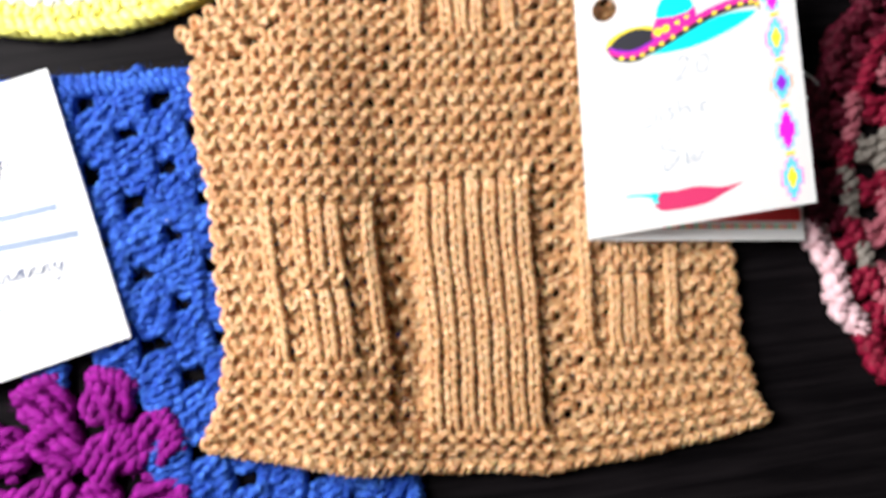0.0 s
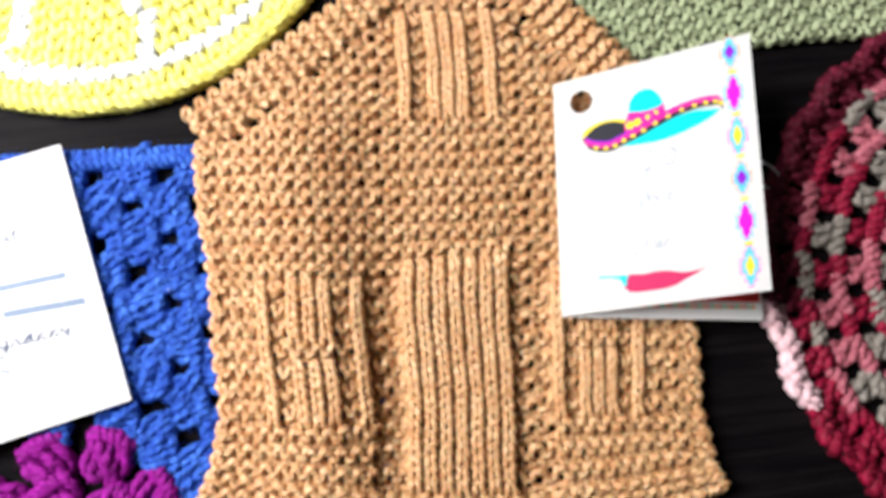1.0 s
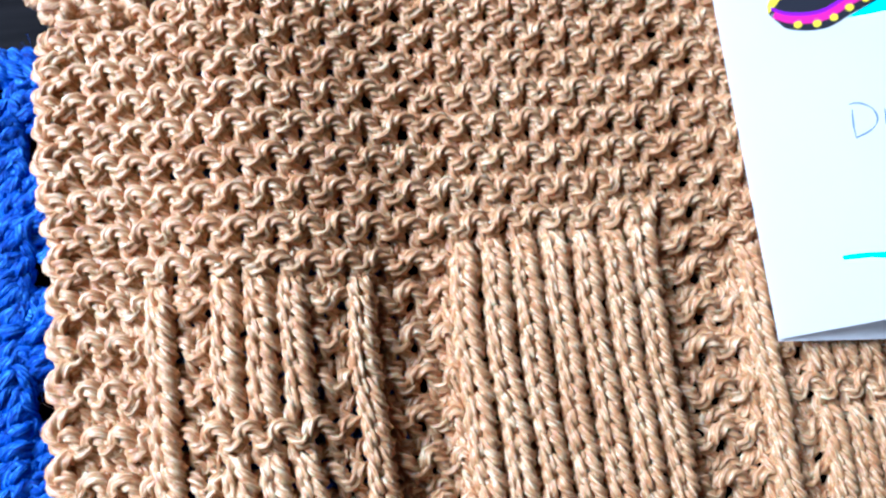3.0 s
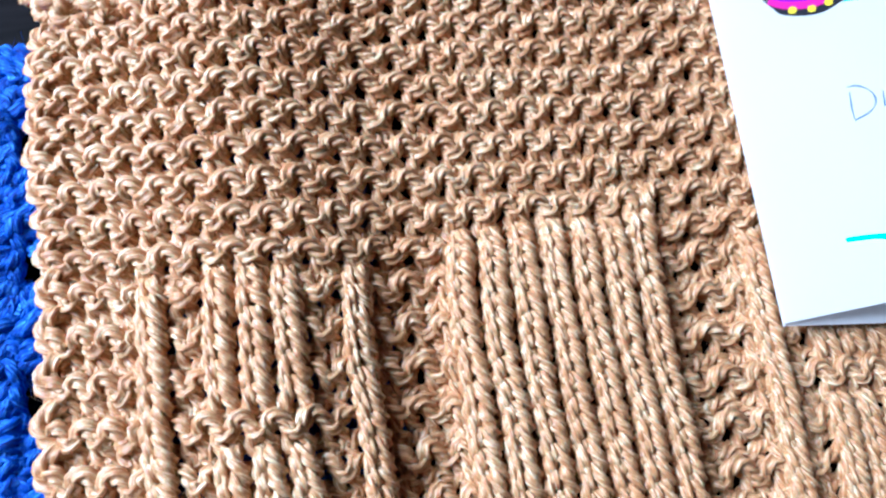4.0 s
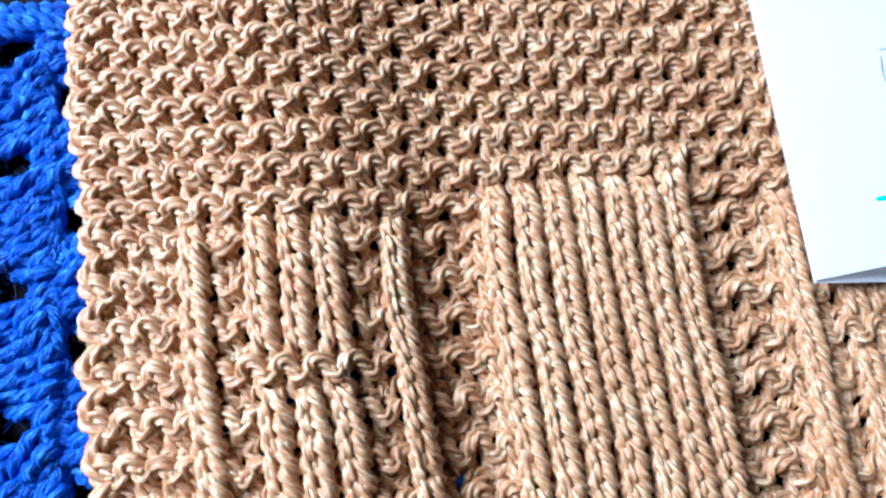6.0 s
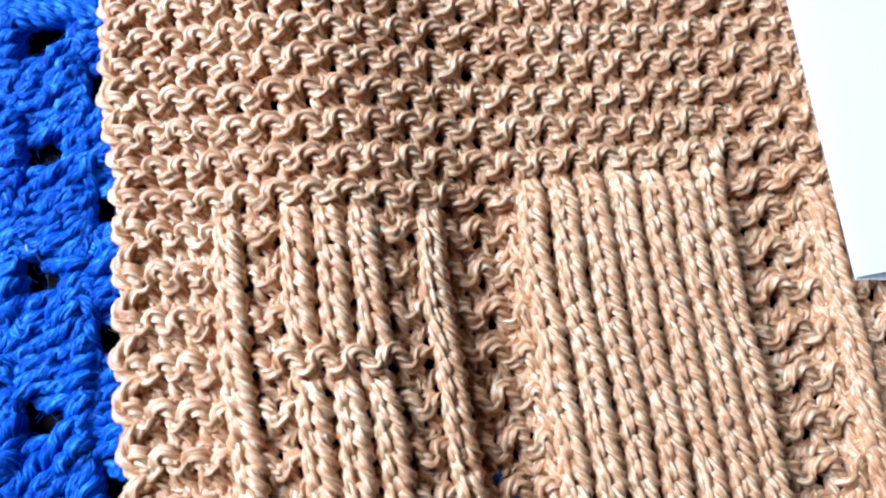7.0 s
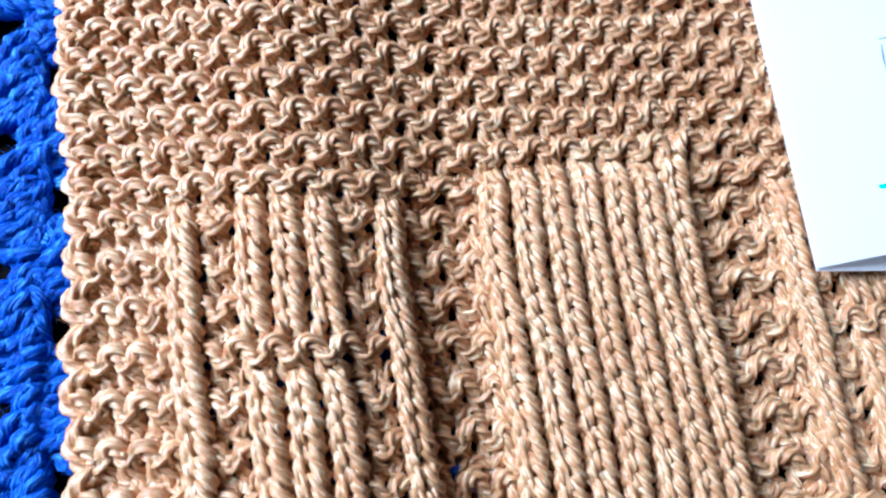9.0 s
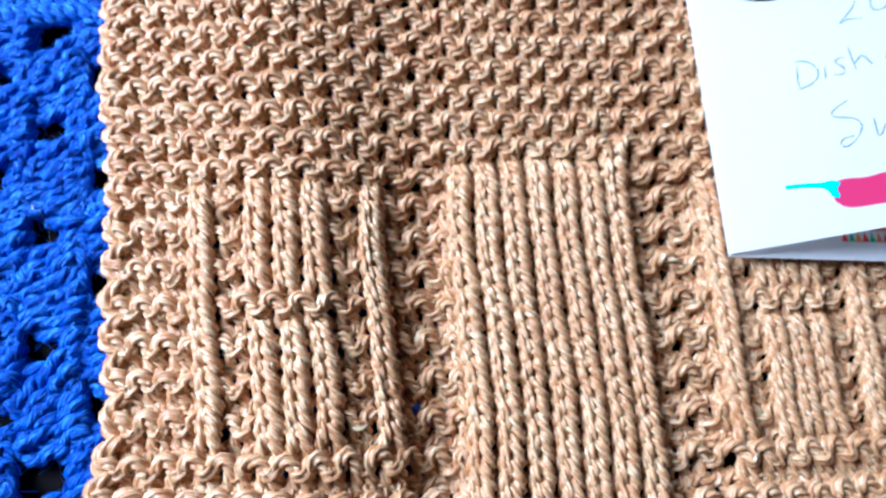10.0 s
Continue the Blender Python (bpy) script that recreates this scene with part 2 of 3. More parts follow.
floor = tagged(part("floor", box((3.4, 4.2, 0.1), (0.9, 0, -0.8)), FLOORING), "plain grey floor under the table", "floor", kind="structure")
ceiling = tagged(part("ceiling", box((3.4, 4.2, 0.1), (0.9, 0, 1.95)), PLASTER), "unseen plain ceiling added to bounce the light", "ceiling", kind="structure")
wall("wall_east", (0.1, 4.2, 2.65), (2.55, 0, 0.575))
wall("wall_north", (3.2, 0.1, 2.65), (0.9, 2.05, 0.575))
wall("wall_south", (3.2, 0.1, 2.65), (0.9, -2.05, 0.575))
wall("wall_west_below", (0.1, 4.0, 0.95), (-0.64, 0, -0.275))
wall("wall_west_above", (0.1, 4.0, 0.25), (-0.64, 0, 1.775))
wall("wall_west_near", (0.1, 2.0, 1.45), (-0.64, -1.0, 0.925))
wall("wall_west_far", (0.1, 1.0, 1.45), (-0.64, 1.5, 0.925))

table = thing("table", "black-brown wooden table with faint straight grain", "table", at=(0.14, 0, -0.75))
for name, size, centre, bevel in [("tabletop", (1.36, 0.9, 0.03), (0, 0, 0.735), 0.003)] + [
        ("leg", (0.06, 0.06, 0.72), (sx * 0.62, sy * 0.39, 0.36), 0.003) for sx in (-1, 1) for sy in (-1, 1)]:
    part(name, box(size, centre, bevel), WOOD, table)


# ---- knitting ----
rng = np.random.default_rng(7)

LOOP = ((0.00, -0.10, "sink"), (0.22, 0.00, "sink"), (0.37, 0.32, "neck"), (0.31, 0.85, "leg"), (0.26, 1.30, "rise"), (0.32, 1.68, "head"),
        (0.50, 1.80, "head"), (0.68, 1.68, "head"), (0.84, 1.32, "rise"), (0.71, 0.85, "leg"), (0.60, 0.30, "neck"), (0.78, 0.00, "sink"))
# in garter the arcs between the stitches are round and wide, the heads hang between them as small beads
GARTER = ((0.00, -0.30, "sink"), (0.24, -0.08, "sink"), (0.345, 0.42, "neck"), (0.28, 0.92, "leg"), (0.28, 1.22, "rise"), (0.40, 1.44, "head"),
          (0.50, 1.50, "head"), (0.60, 1.44, "head"), (0.72, 1.22, "rise"), (0.72, 0.92, "leg"), (0.655, 0.42, "neck"), (0.76, -0.08, "sink"))


def knit_row(kinds, above, j, first, depth, jitter, raised=None, narrow=None, down=False):
    """The yarn's way through one row of stitches from column first on: columns, rows and heights. kinds: +1 a knit stitch, -1 a purl stitch. down: worked from the top down."""
    out = []
    n = len(kinds)
    for i in range(n):
        s, up = kinds[i], above[i]
        before = kinds[max(i - 1, 0)]
        after = kinds[min(i + 1, n - 1)]
        same = s == up
        wide = (1 + jitter * rng.normal()) * (narrow[i] if narrow else 1)
        up_by = raised[i] if raised else 0.0
        tall = 0.06 * rng.normal() * jitter / 0.05
        drift = 0.0 if same else 0.10 * math.sin(2.3 * ((j + 1) // 2) + 0.33 * i)
        for u, v, kind in LOOP if same else GARTER:
            if kind == "sink":
                other = before if u < 0.5 else after
                z = (-0.5 if same else -0.74) * (s + other) if u == 0 else -((0.65 if same else 1.05) * s + 0.2 * other)
                if s > 0 and not same:
                    z *= 0.5
            elif kind == "neck":
                z = (0.66 if u < 0.5 else 0.8) * s if same else -(0.66 if s < 0 else 0.4) * s
            elif kind == "leg":
                z = (0.74 if u < 0.5 else 0.98) * s if same else (-0.15 if s < 0 else -0.1)
            elif kind == "rise":
                z = (0.5 if u < 0.5 else 0.45) * s if same else -(0.25 if up < 0 else 0.4) * up
            else:
                z = -0.8 * up if same else -(1.08 if up < 0 else 0.6) * up
            # the legs lean apart, each a little differently
            if kind == "leg" and not same:
                u += (-0.03 if s < 0 else -0.15) * (1 if u < 0.5 else -1) + 0.03 * rng.normal()
            du = 0.5 + (u - 0.5) * (wide if 0.01 < u else 1)
            v = v + (tall if v > 0.8 else 0)
            # the arcs at the back fill the valley between two ridges
            if kind == "sink" and s > 0 and not same:
                v += 0.35
            out.append((first + i + du + drift + 0.012 * rng.normal(), j + (0.8 - v if down else v) + 0.018 * rng.normal(), depth * z + up_by * (0.4 if kind == "sink" else 1.0) + 0.06 * rng.normal()))
    out.append((first + n, j + (0.9 if down else 0.0), -depth * kinds[-1]))
    return out


def spread(table_u, table_v, table, u, v):
    """Smooth reading of a small table of values over columns and rows."""
    across = np.stack([np.interp(u, table_u, row) for row in table])
    k = np.clip(np.searchsorted(table_v, v) - 1, 0, len(table_v) - 2)
    a, b = np.asarray(table_v, float)[k], np.asarray(table_v, float)[k + 1]
    f = (v - a) / (b - a)
    n = np.arange(len(u))
    return across[k, n] * (1 - f) + across[k + 1, n] * f


# how the house cloth lies: mm along and across the table for some columns and rows of stitches
COLS_X, ROWS_X = (0, 3, 10, 12, 19, 21, 28, 31), (0, 5, 12, 24, 32, 40, 66)
PULL_X = ((-84.5, -63, -24, -9, 35, 54, 97, 116.2), (-79.0, -60, -19.5, -7.5, 35.5, 53, 92, 113), (-73.8, -58.2, -17.5, -5, 37.5, 52.5, 89, 110.2),
          (-73.6, -59, -16.6, -2.5, 42, 59, 98, 115.2), (-76.2, -59.5, -14.5, 1, 44.5, 61, 99, 115.2), (-75, -58, -13, 4, 46, 62, 100, 114.5), (-73, -54, -9, 8, 50, 66, 104, 120))
COLS_Y, ROWS_Y = (0, 6.5, 12, 19, 24.5, 31), (0, 4, 10, 24, 26, 40, 66)
PULL_Y = ((-80.0, -89.5, -97.5, -103.5, -103.5, -98.5), (-71, -79, -88, -94, -95, -92), (-54, -57.5, -61, -65, -69, -72), (2, -2, -5.5, -5.5, -10.5, -14),
          (8.5, 4.5, 0.5, 0, -4, -7.5), (57, 54.5, 52.5, 51, 49, 47), (146, 142, 139.5, 137, 135, 133))


def lie(points):
    """House columns, rows and heights to mm in the place."""
    p = np.asarray(points, float)
    u, v, z = p.T
    x = spread(COLS_X, ROWS_X, PULL_X, u, v) + 3.2 * (np.minimum(u, 0) + np.maximum(u - 31, 0))
    y = spread(COLS_Y, ROWS_Y, PULL_Y, u, v)
    over = 1 / (1 + np.exp((x + 20) / 6.5)) / (1 + np.exp((y - 62) / 4))
    over_green = 1 / (1 + np.exp(-(x - 84) / 4)) / (1 + np.exp(-(y - 76) / 4))
    puff = (1.5 - 0.34 * (u - 15.5)) * np.exp(-(((u - 15.5) / 3.6) ** 6)) * np.exp(-(((v - 15) / 11.5) ** 6))
    wave = 0.5 * np.sin(x / 17.0 + 1) * np.sin(y / 23.0 + 0.4)
    # the cloth swells over the square, comes down beside the door and sags on towards the tag
    swell = 6.2 * np.exp(-(((x + 38) / 24) ** 2)) / (1 + np.exp((y - 72) / 8))
    sag = 0.9 / (1 + np.exp(-(x - 30) / 9))
    # the ground draws in beside the door
    beside = np.exp(-(((v - 15) / 11.5) ** 8)) * (1.6 * np.exp(-(((u - 11) / 1.1) ** 2)) + 0.8 * np.exp(-(((u - 20) / 1.1) ** 2)))
    height = z + 4.5 + 3.0 * over + 3.6 * over_green + puff + wave + swell - sag - beside
    return np.stack([x + 0.5 * np.sin(y / 11.0) + 0.2 * np.sin(1.7 * np.floor(u) + y / 4.1), y + 0.5 * np.sin(x / 13.0 + 2) + 0.35 * np.sin(x / 5.3 + 1.3 * np.floor(v / 2)), np.maximum(height, 1.3)], -1)


def kind_at(i, j):
    """Knit or purl, as the pattern of the house has it: garter ground, knitted door, windows with upright bars and one crossbar."""
    ground = 1 if j % 2 == 0 else -1
    if 12 <= i <= 18 and 4 <= j < 26:
        return 1
    for first, low, high in ((3, 10, 24), (21, 10, 24), (12, 43, 56)):
        c = i - first
        if 0 <= c <= 6 and low <= j < high:
            if c in (0, 6):
                return 1
            if c in (2, 3, 4):
                return ground if j in (low + 6, low + 7) and first != 12 else 1
    return ground


def panel_at(i, j):
    if 12 <= i <= 18 and 4 <= j < 26:
        return "door_panel"
    if 10 <= j < 24 and 3 <= i <= 9:
        return "window_panel_a"
    if 10 <= j < 24 and 21 <= i <= 27:
        return "window_panel_b"
    if 43 <= j < 56 and 12 <= i <= 18:
        return "window_panel_c"
    return "wall_panel"


def relief_at(i, j):
    """How far a stitch stands up from the ground (mm), and how narrow it is drawn."""
    if 12 <= i <= 18 and 4 <= j < 26:
        return 1.3, 1.04
    # one loose stitch over the corner of the door
    if i == 18 and j in (26, 27):
        return 1.5, 1.3
    for first, low, high in ((3, 10, 24), (21, 10, 24), (12, 43, 56)):
        c = i - first
        if 0 <= c <= 6 and low <= j < high:
            return (1.1, 1.0) if c in (0, 6) else (0.8, 1.04) if c in (2, 3, 4) else (-0.9, 1.05)
    if i in (10, 11, 19, 20) and 4 <= j < 26:
        return -1.7, 1.05
    return 0.0, 1.0


def eyelet_x(y, side):
    """Where the eyelet lines of the roof run (mm)."""
    return -60.4 + (y - 60.7) / 0.78 if side < 0 else 58.4 - (y - 104.2) / 1.47


def roof_limits(j):
    """First and last column inside the eyelet lines of the roof."""
    if j < 41:
        return 0, 31
    ends = lie([(i, j - 0.2, 0) for i in range(32)])
    inside = [i for i in range(32) if eyelet_x(ends[i][1], -1) + 1.8 < ends[i][0] < eyelet_x(ends[i][1], 1) - 1.8]
    return (inside[0], inside[-1]) if inside else (0, 0)


house = thing("house_dishcloth", "golden-brown knitted cotton dishcloth shaped like a house", "dishcloth")
strands = {}
for j in range(0, 66):
    lo, hi = roof_limits(j)
    if hi - lo < 2:
        break
    kinds = [kind_at(i, j) for i in range(lo, hi)]
    following = [kind_at(i, j - 1) for i in range(lo, hi)]
    relief = [relief_at(i, j) for i in range(lo, hi)]
    way = knit_row(kinds, following, j, lo, 1.5, 0.06, [r for r, _ in relief], [w for _, w in relief], True)
    runs = []
    for c, i in enumerate(range(lo, hi)):
        name = panel_at(i, j)
        if not runs or runs[-1][0] != name:
            runs.append([name, c, c])
        runs[-1][2] = c
    for name, a, b in runs:
        pts = way[a * len(LOOP):(b + 1) * len(LOOP) + 1]
        # the selvedge: the yarn turns up into the next row
        if b == len(kinds) - 1 and j % 2 == 0:
            pts = pts + [(hi + 0.2, j + 1.0, 0.2), (hi + 0.3, j + 1.4, 0.5), (hi + 0.2, j + 1.8, 0.3)]
        if a == 0 and j % 2 == 1:
            pts = [(lo - 0.2, j + 1.8, 0.3), (lo - 0.3, j + 1.4, 0.5), (lo - 0.2, j + 1.0, 0.2)] + pts
        if j % 2:
            pts = pts[::-1]
        # the row goes on from the row below where that ends beside it
        for run in strands.setdefault(name, []):
            if abs(run[-1][0] - pts[0][0]) < 1.3 and 0 < pts[0][1] - run[-1][1] < 1.6:
                run.extend(pts)
                break
        else:
            strands[name].append(list(pts))
strands = {name: [smooth_line(lie(run), 2) for run in runs] for name, runs in strands.items()}
# the cast-on edge
for phase in (0, 1):
    pts = [(0.25 * k, -1.0 + 0.42 * math.sin(math.pi * k / 2 + math.pi * phase), 0.7 * math.cos(math.pi * k / 2 + math.pi * phase)) for k in range(0, 31 * 4 + 1)]
    strands["wall_panel"].append(smooth_line(lie(pts), 3))

# the slipped edge stitches: one long loop for two rows on either side
for side, edge in ((-1, 0.0), (1, 31.0)):
    pts = []
    for j in range(-1, 40, 2):
        for du, dv, z in ((-0.25, 0.0, -0.6), (0.25, 0.35, 0.3), (0.62, 0.95, 0.8), (0.5, 1.5, 1.3), (-0.1, 2.0, 1.5)):
            pts.append((edge + side * (du + 0.03 * rng.normal()), j + dv + 0.05 * rng.normal(), z))
    strands["edge_chain_%d" % side] = [smooth_line(lie(pts), 3)]

HOUSE_PARTS = {"edge_chain_-1": ("edge_chain", "slipped chain edge"), "edge_chain_1": ("edge_chain", "slipped chain edge"), "wall_panel": ("wall_panel", "garter stitch ground in golden cotton"), "door_panel": ("door_panel", "raised smooth stocking-stitch door"),
               "window_panel_a": ("window_panel", "window of knitted bars"), "window_panel_b": ("window_panel", "window of knitted bars"),
               "window_panel_c": ("window_panel", "attic window of knitted bars")}
for key, (name, label) in HOUSE_PARTS.items():
    yarn_mesh(name, strands[key], 1.27 if name == "wall_panel" else 1.45 if name == "edge_chain" else 1.1, GOLD, house, label, plies=4, sides=16, pitch=10.5, depth=0.5)


def strip(start, end, columns, width, z, inner):
    """A garter strip from start to end (mm), that many columns wide; inner: the side (+1 left, -1 right) on which its first column lies."""
    a, b = np.array(start, float), np.array(end, float)
    along = (b - a) / np.linalg.norm(b - a)
    side = np.array((-along[1], along[0])) * inner
    rows = int(np.linalg.norm(b - a) / 3.3)
    out = []
    for j in range(rows):
        kinds = [1 if j % 2 == 0 else -1] * columns
        way = knit_row(kinds, [-k for k in kinds], j, 0, 1.55, 0.06)
        if j % 2 == 0:
            way += [(columns + 0.3, j + 0.3, 0.2), (columns + 0.4, j + 0.8, 0.6), (columns, j + 1.2, 0.3)]
        p = np.array(way)
        flat = a[None] + along[None] * (p[:, 1:2] * 3.3) + side[None] * (p[:, 0:1] - columns) * (width - 2.6 * p[:, 1:2] / rows)
        row = np.c_[flat, lift(flat[:, 0], flat[:, 1], z) + p[:, 2]]
        out.extend(row[::-1] if j % 2 else row)
    return [smooth_line(out, 2)]


def lift(x, y, z):
    return z + 3.6 / (1 + np.exp(-(x - 84) / 4)) / (1 + np.exp(-(y - 76) / 4))


for start, end, width, side in (((-82, 71.5), (44, 151), 6.0, 1), ((114.5, 62), (44, 151), 6.1, -1)):
    trim = strip(start, end, 3, width, 5.8 if side > 0 else 4.8, side)
    # short strands across the eyelet line, holes between them
    a, b = np.array((-60.4, 60.7) if side > 0 else (88.5, 60.0)), np.array((36.5, 136.3))
    d = (b - a) / np.linalg.norm(b - a)
    n = np.array((-d[1], d[0])) * side
    for q in np.arange(4.0, np.linalg.norm(b - a), 8.2):
        for off in (-1.2, 1.2):
            c = a + d * (q + off)
            ends = [c - n * 4.0, c - n * 1.0, c + n * 1.5, c + n * 4.5]
            trim.append(smooth_line([(x, y, float(lift(x, y, 4.2 + z))) for (x, y), z in zip(ends, (-0.6, 0.5, 0.6, -0.4))], 4))
    yarn_mesh("roof_trim", trim, 1.3, GOLD, house, "garter stitch border along the eaves")

# ---- sage cloth ----
sage = thing("sage_dishcloth", "sage green knitted cotton dishcloth lying flat on the table", "dishcloth")
rows = []
for j in range(0, 22):
    kinds = [1 if (j + i) % 2 == 0 else -1 for i in range(24)]
    above = [-k for k in kinds]
    p = np.array(knit_row(kinds, above, j, 0, 1.1, 0.07))
    x = 86 + p[:, 0] * 6.3
    row = np.c_[x, 82 + p[:, 1] * 3.6 + 1.5 * np.sin(x / 24.0) - 0.02 * (x - 86), 4.4 + p[:, 2] + 1.3 * np.sin(x / 8.5 + 0.4 * p[:, 1]) * np.minimum(1, p[:, 1] / 5)]
    rows.extend(row[::-1] if j % 2 else row)
rows = [smooth_line(rows, 1)]
edge = [smooth_line([(86 + k * 1.6, 82.0 + 1.5 * math.sin((86 + k * 1.6) / 24.0) - 0.03 * k + 1.2 * math.sin(k * 1.57), 3.0 + 1.0 * math.cos(k * 1.57)) for k in range(96)], 2)]
yarn_mesh("knitted_ground", rows, 1.3, GREEN, sage, sides=8)
yarn_mesh("cast_on_edge", edge, 1.3, GREEN, sage, sides=8)


# ---- crochet ----
def post(a, b, r, turns=0.7):
    """A crochet post: the yarn goes up from a to b and winds back round itself (mm)."""
    a, b = np.array(a, float), np.array(b, float)
    d = (b - a) / np.linalg.norm(b - a)
    n = np.cross(d, (0, 0, 1.0))
    n /= np.linalg.norm(n)
    m = np.cross(n, d)
    out = []
    first = rng.uniform(0, 6.28)
    for k in (0, 1):
        t = np.linspace(0, 1, 11)
        w = first + 2 * math.pi * turns * t + math.pi * k
        reach = r * 0.9 * (1 + 0.3 * np.sin(math.pi * t))
        line = a + np.outer(t, b - a) + np.outer(reach * np.cos(w), n) + np.outer(reach * 0.7 * np.sin(w), m) + rng.normal(0, 0.26, (11, 3))
        out.extend(line[::-1] if k else line)
    return out


def chain(points, r, stitch):
    """A chain of loops along a way (mm): two strands that open and close about each stitch."""
    p = smooth_line(points, 24)
    s = np.concatenate([[0], np.cumsum(np.linalg.norm(np.diff(p, axis=0), axis=1))])
    n = max(6, int(s[-1] / stitch) * 6)
    t = np.linspace(0, s[-1], n)
    q = np.stack([np.interp(t, s, p[:, k]) for k in range(3)], -1)
    d = np.gradient(q, axis=0)
    d /= np.linalg.norm(d, axis=1, keepdims=True)
    side = np.cross(d, (0, 0, 1.0))
    out = []
    for k in (0, 1):
        w = 2 * math.pi * t / stitch + math.pi * k
        line = q + side * (1.15 * r * np.sin(w))[:, None] + np.c_[np.zeros((n, 2)), 0.8 * r * np.cos(w)] + rng.normal(0, 0.14, (n, 3))
        out.extend(line[::-1] if k else line)
    return [smooth_line(out, 2)]


def cluster(base, tip, spread_base, spread_tip, r, posts=3):
    """A fan of posts from one hole out to the next round's edge, worked in one go."""
    base, tip = np.array(base, float), np.array(tip, float)
    d = tip - base
    n = np.array((-d[1], d[0], 0)) / np.hypot(d[0], d[1])
    out = []
    for k in np.linspace(-1, 1, posts):
        out += post(base + n * k * spread_base + (0, 0, 1.0 * (1 - abs(k)) + rng.normal(0, 0.3)), tip + n * k * spread_tip + (0, 0, rng.normal(0, 0.4)), r)
    return [smooth_line(out, 2)]


def hairs(lines, radius, count, low, high):
    """Loose fibres that stand off the strands (mm)."""
    out = []
    for _ in range(count):
        line = lines[int(rng.integers(len(lines)))]
        p = line[int(rng.integers(len(line)))]
        a, up = rng.uniform(0, 6.28), rng.uniform(0.1, 1.0)
        d = np.array((math.cos(a), math.sin(a), up))
        d /= np.linalg.norm(d)
        bend = rng.normal(0, 1, 3)
        reach = rng.uniform(low, high)
        out.append(np.array([p + d * radius * 0.8 + (d * t + 0.35 * bend * t * t) * reach for t in np.linspace(0, 1, 6)]))
    return out


def fuzz(lines, radius, count, material, parent, low=1.0, high=3.0, thick=0.035):
    ob = yarn_mesh("fuzz", hairs(lines, radius, count, low, high), thick, material, parent, plies=3, sides=3, pitch=50, depth=0.0)
    return tagged(ob, "fine loose fibres standing off the yarn", kind="stuff")


fuzz([line for some in strands.values() for line in some], 1.1, 1400, GOLD, house, 0.8, 2.4)

# ---- blue and purple granny square ----
granny = thing("granny_square", "royal blue crocheted granny square with a purple centre", "crochet square")
ROUND, PERIOD = 13.4, 26.6
blue_lines = []
for k in range(-3, 7):
    x = -112.3 + ROUND * k
    for m in range(-1, 8):
        y = 50.5 - PERIOD * m - (PERIOD / 2 if k % 2 else 0)
        if y > 55 or y < -125 or (x < -115 and y < -50):
            continue
        base = (x - 0.02 * y + 2.2 + rng.normal(0, 0.5), y + rng.normal(0, 0.7), 2.0)
        tip = (x - 0.02 * y + ROUND + 1.6, y + rng.normal(0, 0.9), 3.4)
        made = cluster(base, tip, 6.8, 10.2, 1.45, 7)
        blue_lines += made
        yarn_mesh("shell_stitch", made, 1.42, BLUE, granny, sides=12, plies=4, pitch=13, depth=0.36)
    top = [(x - 0.02 * y + ROUND + rng.normal(0, 0.8), y, 2.3 + rng.normal(0, 0.3)) for y in np.arange(58 if x < -95 else 52, -130 if x > -110 else -40, -9.0)]
    made = chain(top, 1.6, 6.6)
    blue_lines += made
    yarn_mesh("chain_edge", made, 1.55, BLUE, granny, sides=12, plies=4, pitch=13, depth=0.36)
for row, y in enumerate((60.0, 56.8)):
    made = chain([(x, y - 0.045 * (x + 127) + rng.normal(0, 0.4), 2.8 + 0.6 * row) for x in np.arange(-166, -79, 8.6)], 1.5, 6.0)
    blue_lines += made
    yarn_mesh("border", made, 1.5, BLUE, granny, sides=12, plies=4, pitch=13, depth=0.36)
fuzz(blue_lines, 1.4, 20000, BLUE, granny, 1.0, 4.0, 0.055)
purple_lines = []
cx, cy = -134, -86
for ring_r, count, turn, wide in ((4.0, 4, 0.5, 5.5), (18.5, 8, 0.35, 6.8)):
    for k in range(count):
        a = turn + 2 * math.pi * k / count
        d = np.array((math.cos(a), math.sin(a)))
        stretch = 1.0 + 0.18 * abs(math.sin(2 * a))
        b, t = d * ring_r * stretch, d * (ring_r + 14) * stretch
        made = cluster((cx + b[0], cy + b[1], 2.4), (cx + t[0], cy + t[1], 3.4), 4.8, wide, 2.1, 4)
        across = np.array((-d[1], d[0]))
        made += chain([(*(np.array((cx, cy)) + t * (1.02 - 0.05 * f * f) + across * f * (wide + 1.0)), 4.2 - 0.9 * f * f) for f in np.linspace(-1, 1, 7)], 1.7, 5.5)
        purple_lines += made
        yarn_mesh("shell_stitch", made, 2.0, PURPLE, granny, "purple petal-like stitch", sides=12, plies=4, pitch=13, depth=0.24)
fuzz(purple_lines, 1.7, 2500, PURPLE, granny, 0.8, 2.4, 0.07)

